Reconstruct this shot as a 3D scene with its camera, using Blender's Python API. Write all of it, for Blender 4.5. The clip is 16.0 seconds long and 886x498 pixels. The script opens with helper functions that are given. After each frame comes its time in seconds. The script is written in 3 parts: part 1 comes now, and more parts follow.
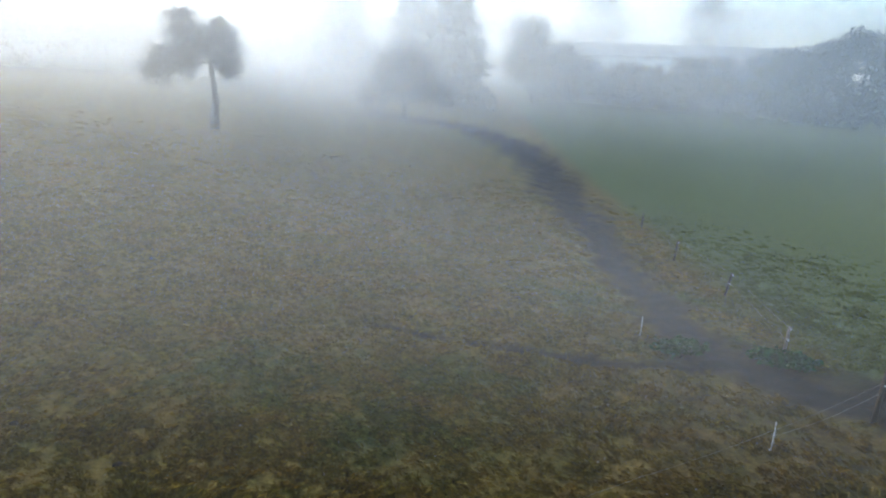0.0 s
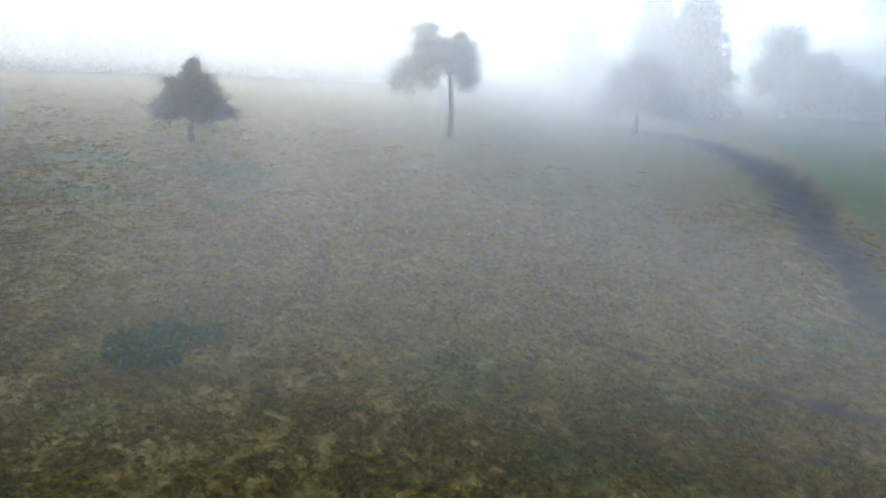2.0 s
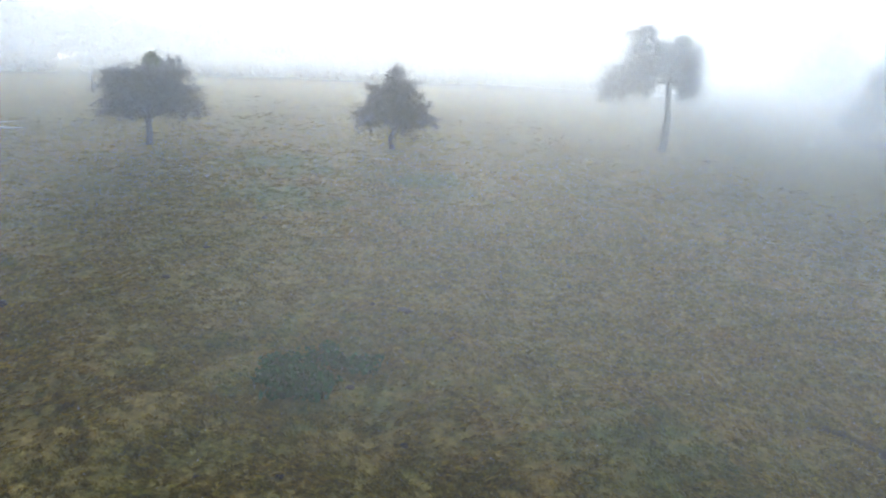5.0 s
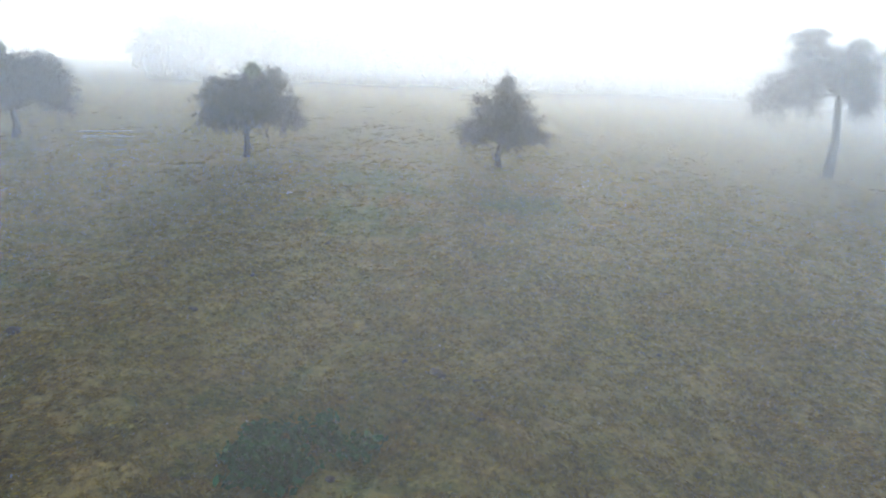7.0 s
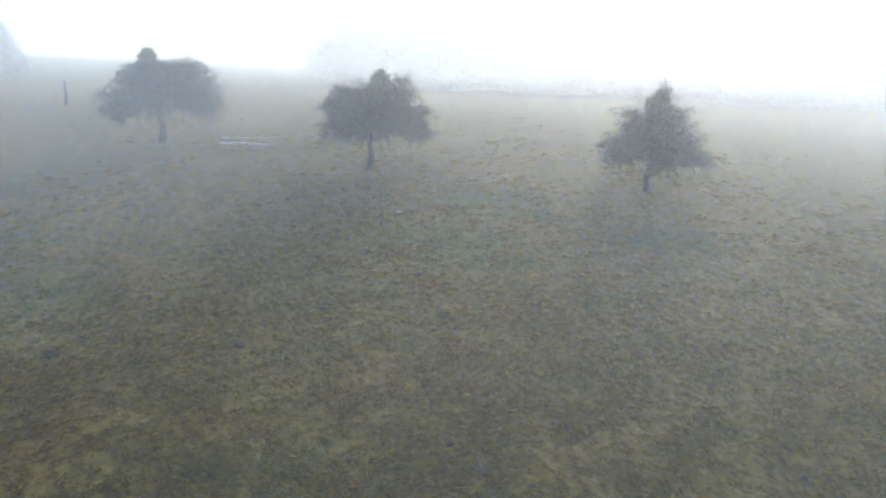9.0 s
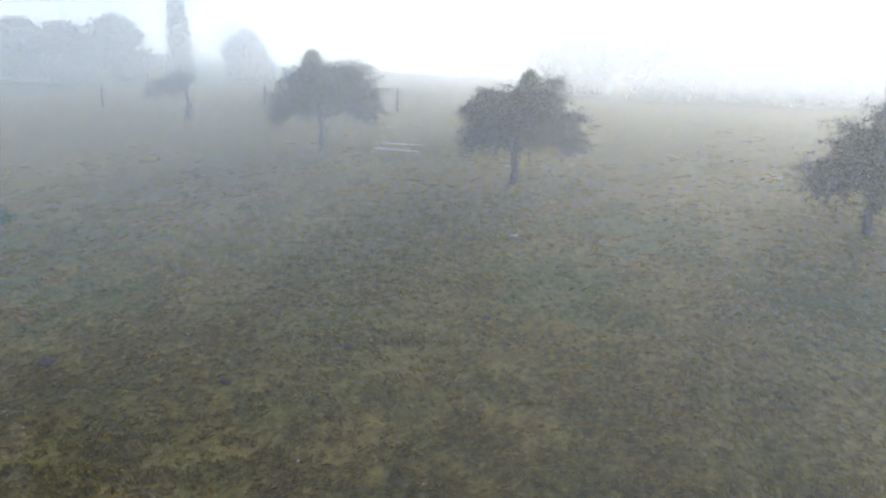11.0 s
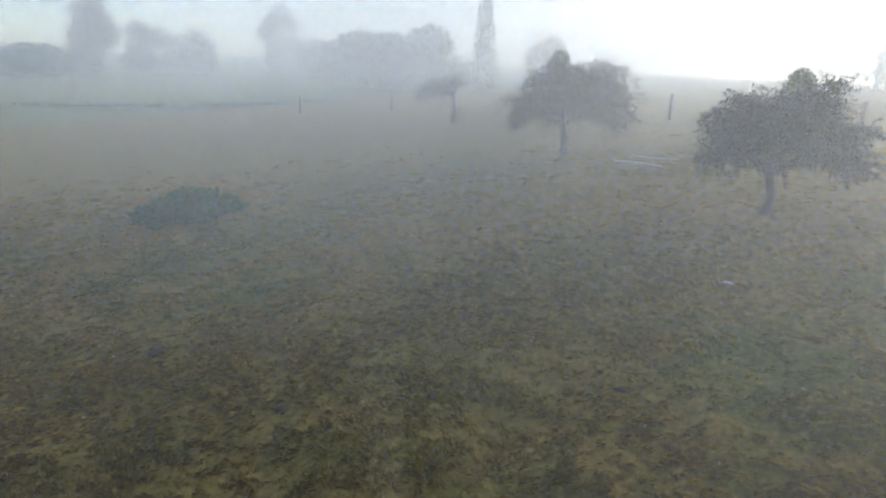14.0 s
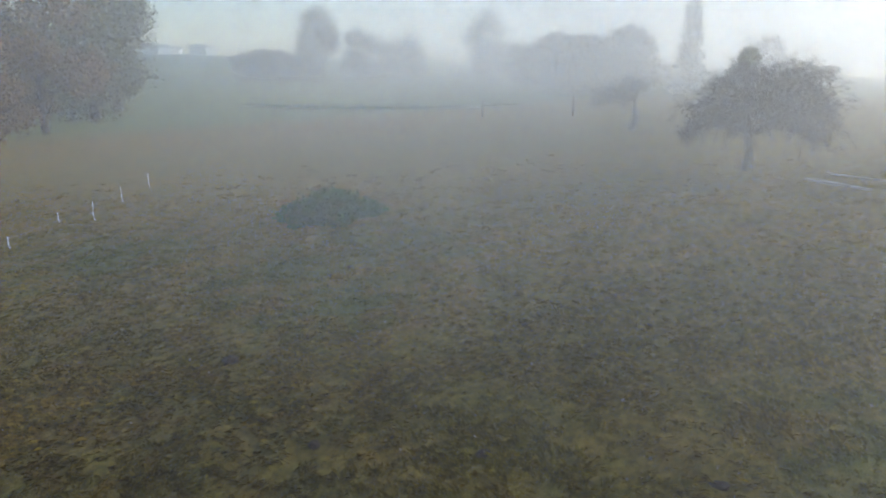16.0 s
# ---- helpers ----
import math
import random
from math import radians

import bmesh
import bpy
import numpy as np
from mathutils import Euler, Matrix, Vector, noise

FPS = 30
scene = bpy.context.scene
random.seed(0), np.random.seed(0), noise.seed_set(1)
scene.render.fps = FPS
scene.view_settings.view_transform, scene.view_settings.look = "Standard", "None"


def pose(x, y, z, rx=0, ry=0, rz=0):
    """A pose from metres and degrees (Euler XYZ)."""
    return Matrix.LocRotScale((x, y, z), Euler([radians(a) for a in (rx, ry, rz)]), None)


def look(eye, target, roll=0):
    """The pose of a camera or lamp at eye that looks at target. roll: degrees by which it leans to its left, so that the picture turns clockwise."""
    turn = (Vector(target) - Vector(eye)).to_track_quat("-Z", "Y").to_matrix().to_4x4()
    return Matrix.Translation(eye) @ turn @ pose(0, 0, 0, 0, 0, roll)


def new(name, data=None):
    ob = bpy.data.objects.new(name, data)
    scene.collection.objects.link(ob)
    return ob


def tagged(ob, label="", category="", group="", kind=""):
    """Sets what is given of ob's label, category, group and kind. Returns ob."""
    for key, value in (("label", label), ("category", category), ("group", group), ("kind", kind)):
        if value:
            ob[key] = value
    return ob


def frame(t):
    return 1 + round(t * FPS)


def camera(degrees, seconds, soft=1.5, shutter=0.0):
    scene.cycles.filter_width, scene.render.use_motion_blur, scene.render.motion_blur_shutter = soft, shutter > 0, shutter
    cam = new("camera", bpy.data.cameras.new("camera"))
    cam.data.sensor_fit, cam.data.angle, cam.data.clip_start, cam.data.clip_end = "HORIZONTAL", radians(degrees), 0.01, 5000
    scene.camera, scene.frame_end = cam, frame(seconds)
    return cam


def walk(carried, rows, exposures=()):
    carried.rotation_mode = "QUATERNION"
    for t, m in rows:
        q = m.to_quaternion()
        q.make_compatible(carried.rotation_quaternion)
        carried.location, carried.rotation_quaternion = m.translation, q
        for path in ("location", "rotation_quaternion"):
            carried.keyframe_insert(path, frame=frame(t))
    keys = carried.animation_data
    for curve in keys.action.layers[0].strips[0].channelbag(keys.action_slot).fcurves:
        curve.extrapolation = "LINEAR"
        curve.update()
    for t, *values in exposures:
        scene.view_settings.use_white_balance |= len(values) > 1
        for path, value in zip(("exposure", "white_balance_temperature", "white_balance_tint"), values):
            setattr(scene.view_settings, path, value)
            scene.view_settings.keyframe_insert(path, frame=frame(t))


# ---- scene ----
scene.cycles.transparent_max_bounces = 96      # leaves and mist lie many layers deep
cam = camera(64.89, 16.0, soft=2.1)
# seconds, place, yaw, pitch, lean
ROWS = [
    (0.0, 0.000, 0.000, 8.535, 0.000, -14.584, 2.274),
    (0.5, -0.029, 0.005, 8.512, 4.694, -14.531, 2.239),
    (1.0, -0.053, 0.040, 8.514, 9.577, -14.472, 2.246),
    (1.5, -0.043, 0.057, 8.523, 14.174, -14.409, 2.233),
    (2.0, -0.068, 0.077, 8.518, 18.413, -14.356, 2.240),
    (2.5, -0.073, 0.105, 8.525, 21.898, -14.373, 2.252),
    (3.0, -0.096, 0.286, 8.514, 25.022, -14.477, 2.224),
    (3.5, -0.211, 0.718, 8.503, 27.740, -14.523, 2.137),
    (4.0, -0.387, 1.404, 8.540, 30.510, -14.530, 2.074),
    (4.5, -0.644, 2.185, 8.543, 32.966, -14.492, 2.047),
    (7.0, -1.128, 8.435, 8.887, 48.728, -14.360, 2.031),
    (7.5, -1.581, 9.669, 8.954, 52.113, -14.354, 2.048),
    (8.0, -2.020, 10.878, 9.028, 55.596, -14.365, 2.096),
    (8.5, -2.472, 11.996, 9.042, 59.443, -14.354, 2.139),
    (9.0, -2.950, 13.198, 9.045, 63.830, -14.327, 2.192),
    (11.5, -6.833, 21.067, 8.653, 89.565, -14.187, 2.248),
    (12.0, -7.494, 21.871, 8.638, 94.012, -14.236, 2.218),
    (12.5, -8.145, 22.531, 8.616, 98.084, -14.283, 2.167),
    (13.0, -8.865, 23.188, 8.577, 102.574, -14.310, 2.127),
    (13.5, -9.629, 23.774, 8.552, 107.047, -14.408, 2.076),
    (14.0, -10.403, 24.249, 8.527, 111.369, -14.450, 2.041),
    (14.5, -11.172, 24.679, 8.499, 115.431, -14.494, 2.019),
    (15.0, -12.012, 25.039, 8.493, 119.782, -14.525, 2.011),
    (15.5, -12.919, 25.318, 8.488, 124.135, -14.616, 1.954),
    (16.0, -13.854, 25.538, 8.500, 128.480, -14.681, 1.879),
]
walk(cam, [(t, pose(x, y, z, 90 + pitch, 0, yaw) @ pose(0, 0, 0, 0, 0, lean)) for t, x, y, z, yaw, pitch, lean in ROWS],
     exposures=[(0.0, 1.15, 6800, 7), (3.5, 1.47, 6550, 7), (7.0, 1.42, 6600, 7.5), (9.0, 1.4, 6700, 8), (12.5, 1.25, 6900, 8.5), (16.0, 0.93, 7200, 9)])

# ---- daylight: low sun behind morning mist ----
SUN_TURN, SUN_UP = 44.0, 24.0          # degrees to the left of +y, degrees above the horizon
world = bpy.data.worlds.new("misty_morning")
scene.world = world
world.use_nodes = True
wt = world.node_tree
sky = wt.nodes.new("ShaderNodeTexSky")
sky.sky_type = "NISHITA"
sky.sun_disc = False
sky.sun_elevation = radians(SUN_UP)
sky.sun_rotation = radians(-SUN_TURN)
sky.air_density, sky.dust_density, sky.ozone_density = 1.0, 0.7, 2.5
wt.nodes["Background"].inputs["Strength"].default_value = 0.15
wt.links.new(sky.outputs["Color"], wt.nodes["Background"].inputs["Color"])
lamp = bpy.data.lights.new("sun", "SUN")
lamp.energy, lamp.angle, lamp.color = 2.9, radians(20.0), (1.0, 0.96, 0.89)
sun_way = Vector((-math.sin(radians(SUN_TURN)) * math.cos(radians(SUN_UP)), math.cos(radians(SUN_TURN)) * math.cos(radians(SUN_UP)), math.sin(radians(SUN_UP))))
sun = new("sun", lamp)
sun.matrix_world = look(sun_way * 300, (0, 0, 0))


# ---- the lie of the land ----
def relief(x, y):
    """Height of the meadow without its small bumps."""
    dx, dy = np.asarray(x, float) + 15, np.asarray(y, float) - 20
    r = np.hypot(dx, dy) + 1e-6
    s = np.where(r < 45, r, 45 + 16 * np.tanh((r - 45) / 16))
    px, py = -15 + dx / r * s, 20 + dy / r * s
    z = -0.385 - 0.026 * px + 0.0127 * py + 0.000931 * px * px - 0.001442 * px * py + 0.00003 * py * py
    z = np.where(z > 4.5, 4.5 + 2 * np.tanh((z - 4.5) / 2), z)
    southwest = np.clip((-0.52 * dx - 0.855 * dy) / r, 0, 1) ** 4
    q = np.minimum(np.maximum(r - 75, 0), 60 + 205 * southwest)
    return z + 0.04 * q * q / (q + 25)


def bumps(x, y):
    x, y = np.asarray(x, float), np.asarray(y, float)
    return (0.05 * np.sin(0.9 * x + 0.4 * y) * np.sin(0.5 * y - 0.7 * x + 1)
            + 0.035 * np.sin(2.3 * x + 1.1 * np.sin(0.8 * y)) * np.sin(1.9 * y + 1.3 * np.sin(0.6 * x))
            + 0.045 * np.sin(5.1 * x + 2 * np.sin(1.7 * y)) * np.sin(4.4 * y + 2 * np.sin(2.1 * x))
            + 0.02 * np.sin(8.3 * x + 3 * np.sin(2.3 * y)) * np.sin(7.7 * y + 3 * np.sin(2.9 * x)))


def land(x, y):
    return float(relief(x, y) + bumps(x, y))


MUD_WAY = [(19, 17.0, 3.0), (12.8, 19.2, 2.4), (9.6, 21.6, 2.0), (8.9, 25, 1.8), (8.7, 31, 1.5), (8.9, 40, 1.9), (9.0, 52, 2.8), (9.5, 68, 3.3), (8.0, 84, 4.2), (2, 95, 4.5), (-8, 93, 4.0)]
MUD_TRAIL = [(9.6, 21.2, 1.2), (6.2, 20.6, 1.0), (2.3, 21.1, 0.6), (-2.5, 22.2, 0.3)]


def near_way(x, y, way):
    """How far inside (1) or outside (0) of a track with soft edges."""
    best = np.full(np.shape(x), -9.0)
    for (ax, ay, aw), (bx, by, bw) in zip(way, way[1:]):
        k = np.clip(((x - ax) * (bx - ax) + (y - ay) * (by - ay)) / ((bx - ax) ** 2 + (by - ay) ** 2), 0, 1)
        d = np.hypot(x - ax - k * (bx - ax), y - ay - k * (by - ay))
        best = np.maximum(best, 1 - d / (aw + k * (bw - aw)))
    return best


def muddy(x, y):
    edge = 0.25 * np.sin(1.7 * x + 0.6 * y) * np.sin(1.1 * y - 0.4 * x) + 0.15 * np.sin(4.1 * x) * np.sin(3.7 * y + x)
    a = near_way(x, y, MUD_WAY) + edge
    b = near_way(x, y, MUD_TRAIL) + edge - 0.15
    trodden = 0.5 * np.exp(-((x - 10.5) ** 2 + (y - 16.5) ** 2) / 50) * (0.75 + 1.2 * edge)
    return np.clip(np.maximum(np.maximum(a * 1.15 + 0.25, b * 1.2), trodden), 0, 1)


LUSH = [(0.7, 18.6, 1.6), (-1.2, 15.4, 1.9), (-5.2, 18.0, 2.2), (8.2, 22.2, 1.5), (-13.6, 15.4, 2.6), (11.4, 23.0, 1.6), (10.6, 28.0, 1.8), (5.5, 27, 2.0),
        (-33, 5.5, 2.6), (-29, 7.0, 3.0), (-27.5, 11, 2.2), (-27, 26, 2.5), (-31, 30, 3.0), (-24, 34, 2.5), (-33, 8, 3.5), (-26, -1, 3.5)]


def lushness(x, y):
    out = np.zeros(np.shape(x))
    for cx, cy, r in LUSH:
        d = np.hypot(x - cx, (y - cy) * 1.2) / (1.25 * r) + 0.3 * np.sin(5.3 * x + 1) * np.sin(4.7 * y) + 0.3 * np.sin(2.1 * x + y) * np.sin(1.8 * y)
        out = np.maximum(out, np.clip(1.15 - d, 0, 1))
    return 0.62 * out


def pasture(x, y):
    """Grazed green fields: east beyond the fence, and the far lower field to the south-west."""
    east = smooth((x - 11.5) / 3) * smooth((y - 17) / 5)
    far = smooth((np.hypot(x + 15, y - 20) - 72) / 20) * smooth((-x - 20) / 20) * smooth((18 - y) / 10)
    return np.maximum(east, far)


def smooth(v):
    v = np.clip(v, 0, 1)
    return v * v * (3 - 2 * v)


# ---- materials ----
def material(name, rough=0.8):
    m = bpy.data.materials.new(name)
    m.use_nodes = True
    b = m.node_tree.nodes["Principled BSDF"]
    b.inputs["Roughness"].default_value = rough
    b.inputs["Specular IOR Level"].default_value = 0.25
    return m, m.node_tree.nodes, m.node_tree.links, b


def noise_of(nodes, links, scale, detail=4.0, coords="Object", rough=0.6, kind=None):
    tc = nodes.new("ShaderNodeTexCoord")
    n = nodes.new("ShaderNodeTexNoise")
    n.inputs["Scale"].default_value, n.inputs["Detail"].default_value, n.inputs["Roughness"].default_value = scale, detail, rough
    links.new(tc.outputs[coords], n.inputs["Vector"])
    return n.outputs["Fac"]


def ramp(nodes, links, fac, stops):
    r = nodes.new("ShaderNodeValToRGB")
    while len(r.color_ramp.elements) < len(stops):
        r.color_ramp.elements.new(0.5)
    for e, (p, c) in zip(r.color_ramp.elements, stops):
        e.position, e.color = p, (*c, 1)
    links.new(fac, r.inputs["Fac"])
    return r.outputs["Color"]


def mix(nodes, links, fac, a, b, how="MIX"):
    m = nodes.new("ShaderNodeMix")
    m.data_type, m.blend_type = "RGBA", how
    for socket, v in ((m.inputs[0], fac), (m.inputs[6], a), (m.inputs[7], b)):
        if isinstance(v, (int, float)):
            socket.default_value = v
        elif isinstance(v, tuple):
            socket.default_value = (*v, 1)
        else:
            links.new(v, socket)
    return m.outputs[2]


def bump(nodes, links, b, height, strength, distance):
    n = nodes.new("ShaderNodeBump")
    n.inputs["Strength"].default_value, n.inputs["Distance"].default_value = strength, distance
    links.new(height, n.inputs["Height"])
    links.new(n.outputs["Normal"], b.inputs["Normal"])


def let_light_through(n, l, b, colour, share):
    """Thin leaves and blades: part of the light passes to the other side."""
    t, k = n.new("ShaderNodeBsdfTranslucent"), n.new("ShaderNodeMixShader")
    k.inputs[0].default_value = share
    l.new(colour, t.inputs["Color"])
    l.new(b.outputs[0], k.inputs[1])
    l.new(t.outputs[0], k.inputs[2])
    l.new(k.outputs[0], n["Material Output"].inputs["Surface"])


def simple(name, dark, light, scale, rough=0.85, relief_depth=0.0, per_island=False):
    """A surface of two tones in blotches and grain."""
    m, n, l, b = material(name, rough)
    big, fine = noise_of(n, l, scale), noise_of(n, l, scale * 7, 6)
    c = mix(n, l, 0.5, ramp(n, l, big, [(0.3, dark), (0.7, light)]), ramp(n, l, fine, [(0.3, dark), (0.72, light)]))
    if per_island:
        g = n.new("ShaderNodeNewGeometry")
        c = mix(n, l, 0.6, c, ramp(n, l, g.outputs["Random Per Island"], [(0.0, dark), (1.0, light)]))
    l.new(c, b.inputs["Base Color"])
    if per_island:
        b.inputs["Specular IOR Level"].default_value = 0.1
        let_light_through(n, l, b, c, 0.08)
    if relief_depth:
        bump(n, l, b, fine, 0.8, relief_depth)
    return m


def meadow_material(name, blades):
    """Autumn grass: straw, olive and moss tones; mud and lush growth come from the land's own masks."""
    m, n, l, b = material(name, 0.9)
    b.inputs["Specular IOR Level"].default_value = 0.12
    broad, mid, fine = noise_of(n, l, 0.09, 3), noise_of(n, l, 0.7, 5), noise_of(n, l, 6.0, 6, rough=0.7)
    straw = ramp(n, l, fine, [(0.25, (0.066, 0.040, 0.010)), (0.5, (0.148, 0.093, 0.021)), (0.78, (0.245, 0.163, 0.042))])
    olive = ramp(n, l, fine, [(0.25, (0.048, 0.038, 0.008)), (0.5, (0.112, 0.090, 0.017)), (0.78, (0.19, 0.155, 0.034))])
    turf = mix(n, l, ramp(n, l, mid, [(0.35, (0, 0, 0)), (0.65, (1, 1, 1))]), straw, olive)
    turf = mix(n, l, ramp(n, l, broad, [(0.4, (0, 0, 0)), (0.7, (0.55, 0.55, 0.55))]), turf, olive)
    lush = ramp(n, l, fine, [(0.3, (0.022, 0.042, 0.010)), (0.7, (0.062, 0.102, 0.026))])
    mud = ramp(n, l, fine, [(0.3, (0.010, 0.008, 0.006)), (0.7, (0.030, 0.023, 0.017))])
    grazed = ramp(n, l, fine, [(0.3, (0.05, 0.068, 0.018)), (0.7, (0.105, 0.125, 0.04))])
    wet, green, field = n.new("ShaderNodeAttribute"), n.new("ShaderNodeAttribute"), n.new("ShaderNodeAttribute")
    wet.attribute_name, green.attribute_name, field.attribute_name = "mud", "lush", "pasture"
    # shade between tufts put into the turf colour: dark gaps, lighter clumps
    tuft_shade = ramp(n, l, noise_of(n, l, 3.4, 4, rough=0.6), [(0.36, (0.66, 0.63, 0.58)), (0.62, (1.12, 1.12, 1.1))])
    turf = mix(n, l, 0.9, turf, tuft_shade, "MULTIPLY")
    c = mix(n, l, field.outputs["Fac"], mix(n, l, green.outputs["Fac"], turf, lush), grazed)
    if blades:
        g = n.new("ShaderNodeNewGeometry")
        c = mix(n, l, 0.75, c, ramp(n, l, g.outputs["Random Per Island"], [(0.0, (0.78, 0.76, 0.58)), (1.0, (1.62, 1.58, 1.2))]), "MULTIPLY")
    c = mix(n, l, wet.outputs["Fac"], c, mud)
    l.new(c, b.inputs["Base Color"])
    if blades:
        let_light_through(n, l, b, c, 0.5)
    if not blades:
        bump(n, l, b, fine, 1.0, 0.06)
    return m


MEADOW = meadow_material("meadow_turf", False)
BLADES = meadow_material("grass_blades", True)
BARK = simple("lichen_bark", (0.02, 0.018, 0.015), (0.07, 0.06, 0.05), 4, 0.9, 0.02)
TWIG = simple("twig_bark", (0.014, 0.012, 0.010), (0.04, 0.033, 0.028), 6, 0.9)
LEAF_DULL = simple("late_apple_leaf", (0.012, 0.011, 0.006), (0.036, 0.032, 0.017), 1.5, 0.7, per_island=True)
LEAF_WOOD = simple("dull_wood_leaf", (0.025, 0.025, 0.014), (0.065, 0.06, 0.03), 0.4, 0.7, per_island=True)
LEAF_GREEN = simple("fading_green_leaf", (0.03, 0.037, 0.012), (0.085, 0.085, 0.027), 0.4, 0.7, per_island=True)
LEAF_RUST = simple("rusty_autumn_leaf", (0.06, 0.032, 0.011), (0.13, 0.072, 0.024), 0.4, 0.7, per_island=True)
NEEDLE = simple("fir_needle", (0.015, 0.028, 0.016), (0.04, 0.06, 0.03), 1.0, 0.7, per_island=True)
MISTLETOE = simple("mistletoe_green", (0.05, 0.055, 0.02), (0.11, 0.12, 0.045), 3, 0.7, per_island=True)
NETTLE = simple("nettle_leaf", (0.007, 0.038, 0.008), (0.024, 0.095, 0.020), 2, 0.6, per_island=True)
WOOD_GREY = simple("weathered_wood", (0.10, 0.085, 0.065), (0.24, 0.21, 0.17), 5, 0.85, 0.01)
WOOD_DARK = simple("dark_wet_wood", (0.035, 0.028, 0.022), (0.09, 0.07, 0.055), 5, 0.8, 0.01)
WOOD_PALE = simple("bleached_pole_wood", (0.17, 0.15, 0.12), (0.3, 0.27, 0.22), 4, 0.8, 0.01)
PLASTIC = simple("white_fence_plastic", (0.36, 0.37, 0.36), (0.55, 0.55, 0.53), 8, 0.45)
TAPE = simple("pale_fence_tape", (0.16, 0.15, 0.13), (0.3, 0.29, 0.26), 9, 0.6)
CLOD = simple("dark_earth_clod", (0.02, 0.014, 0.008), (0.05, 0.036, 0.022), 7, 0.95, 0.03)
STONE = simple("pale_stone", (0.16, 0.15, 0.13), (0.3, 0.28, 0.25), 7, 0.8, 0.01)
WALL_WHITE = simple("white_sheet_wall", (0.34, 0.35, 0.36), (0.48, 0.48, 0.48), 0.5, 0.6)
ROOF_GREY = simple("grey_sheet_roof", (0.10, 0.105, 0.11), (0.2, 0.2, 0.21), 0.6, 0.6)
DARK_GLASS = simple("dark_barn_opening", (0.03, 0.03, 0.035), (0.06, 0.06, 0.07), 1, 0.4)


def mist_material():
    """Fine droplets: lets most light pass and scatters the rest on both sides."""
    m = bpy.data.materials.new("mist_droplets")
    m.use_nodes = True
    n, l = m.node_tree.nodes, m.node_tree.links
    n.remove(n["Principled BSDF"])
    out = n["Material Output"]
    clear, lit, passed = n.new("ShaderNodeBsdfTransparent"), n.new("ShaderNodeBsdfDiffuse"), n.new("ShaderNodeBsdfTranslucent")
    for s in (lit, passed):
        s.inputs["Color"].default_value = (0.90, 0.94, 0.98, 1)
    both, veil = n.new("ShaderNodeMixShader"), n.new("ShaderNodeMixShader")
    both.inputs[0].default_value = 0.86
    l.new(lit.outputs[0], both.inputs[1])
    l.new(passed.outputs[0], both.inputs[2])
    dens = n.new("ShaderNodeAttribute")
    dens.attribute_name = "veil_share"
    wisps = ramp(n, l, noise_of(n, l, 0.035, 3), [(0.25, (0.7, 0.7, 0.7)), (0.75, (1.12, 1.12, 1.12))])
    mul = n.new("ShaderNodeMath")
    mul.operation = "MULTIPLY"
    l.new(dens.outputs["Fac"], mul.inputs[0])
    l.new(wisps, mul.inputs[1])
    l.new(mul.outputs[0], veil.inputs[0])
    l.new(clear.outputs[0], veil.inputs[1])
    l.new(both.outputs[0], veil.inputs[2])
    l.new(veil.outputs[0], out.inputs["Surface"])
    return m


MIST = mist_material()


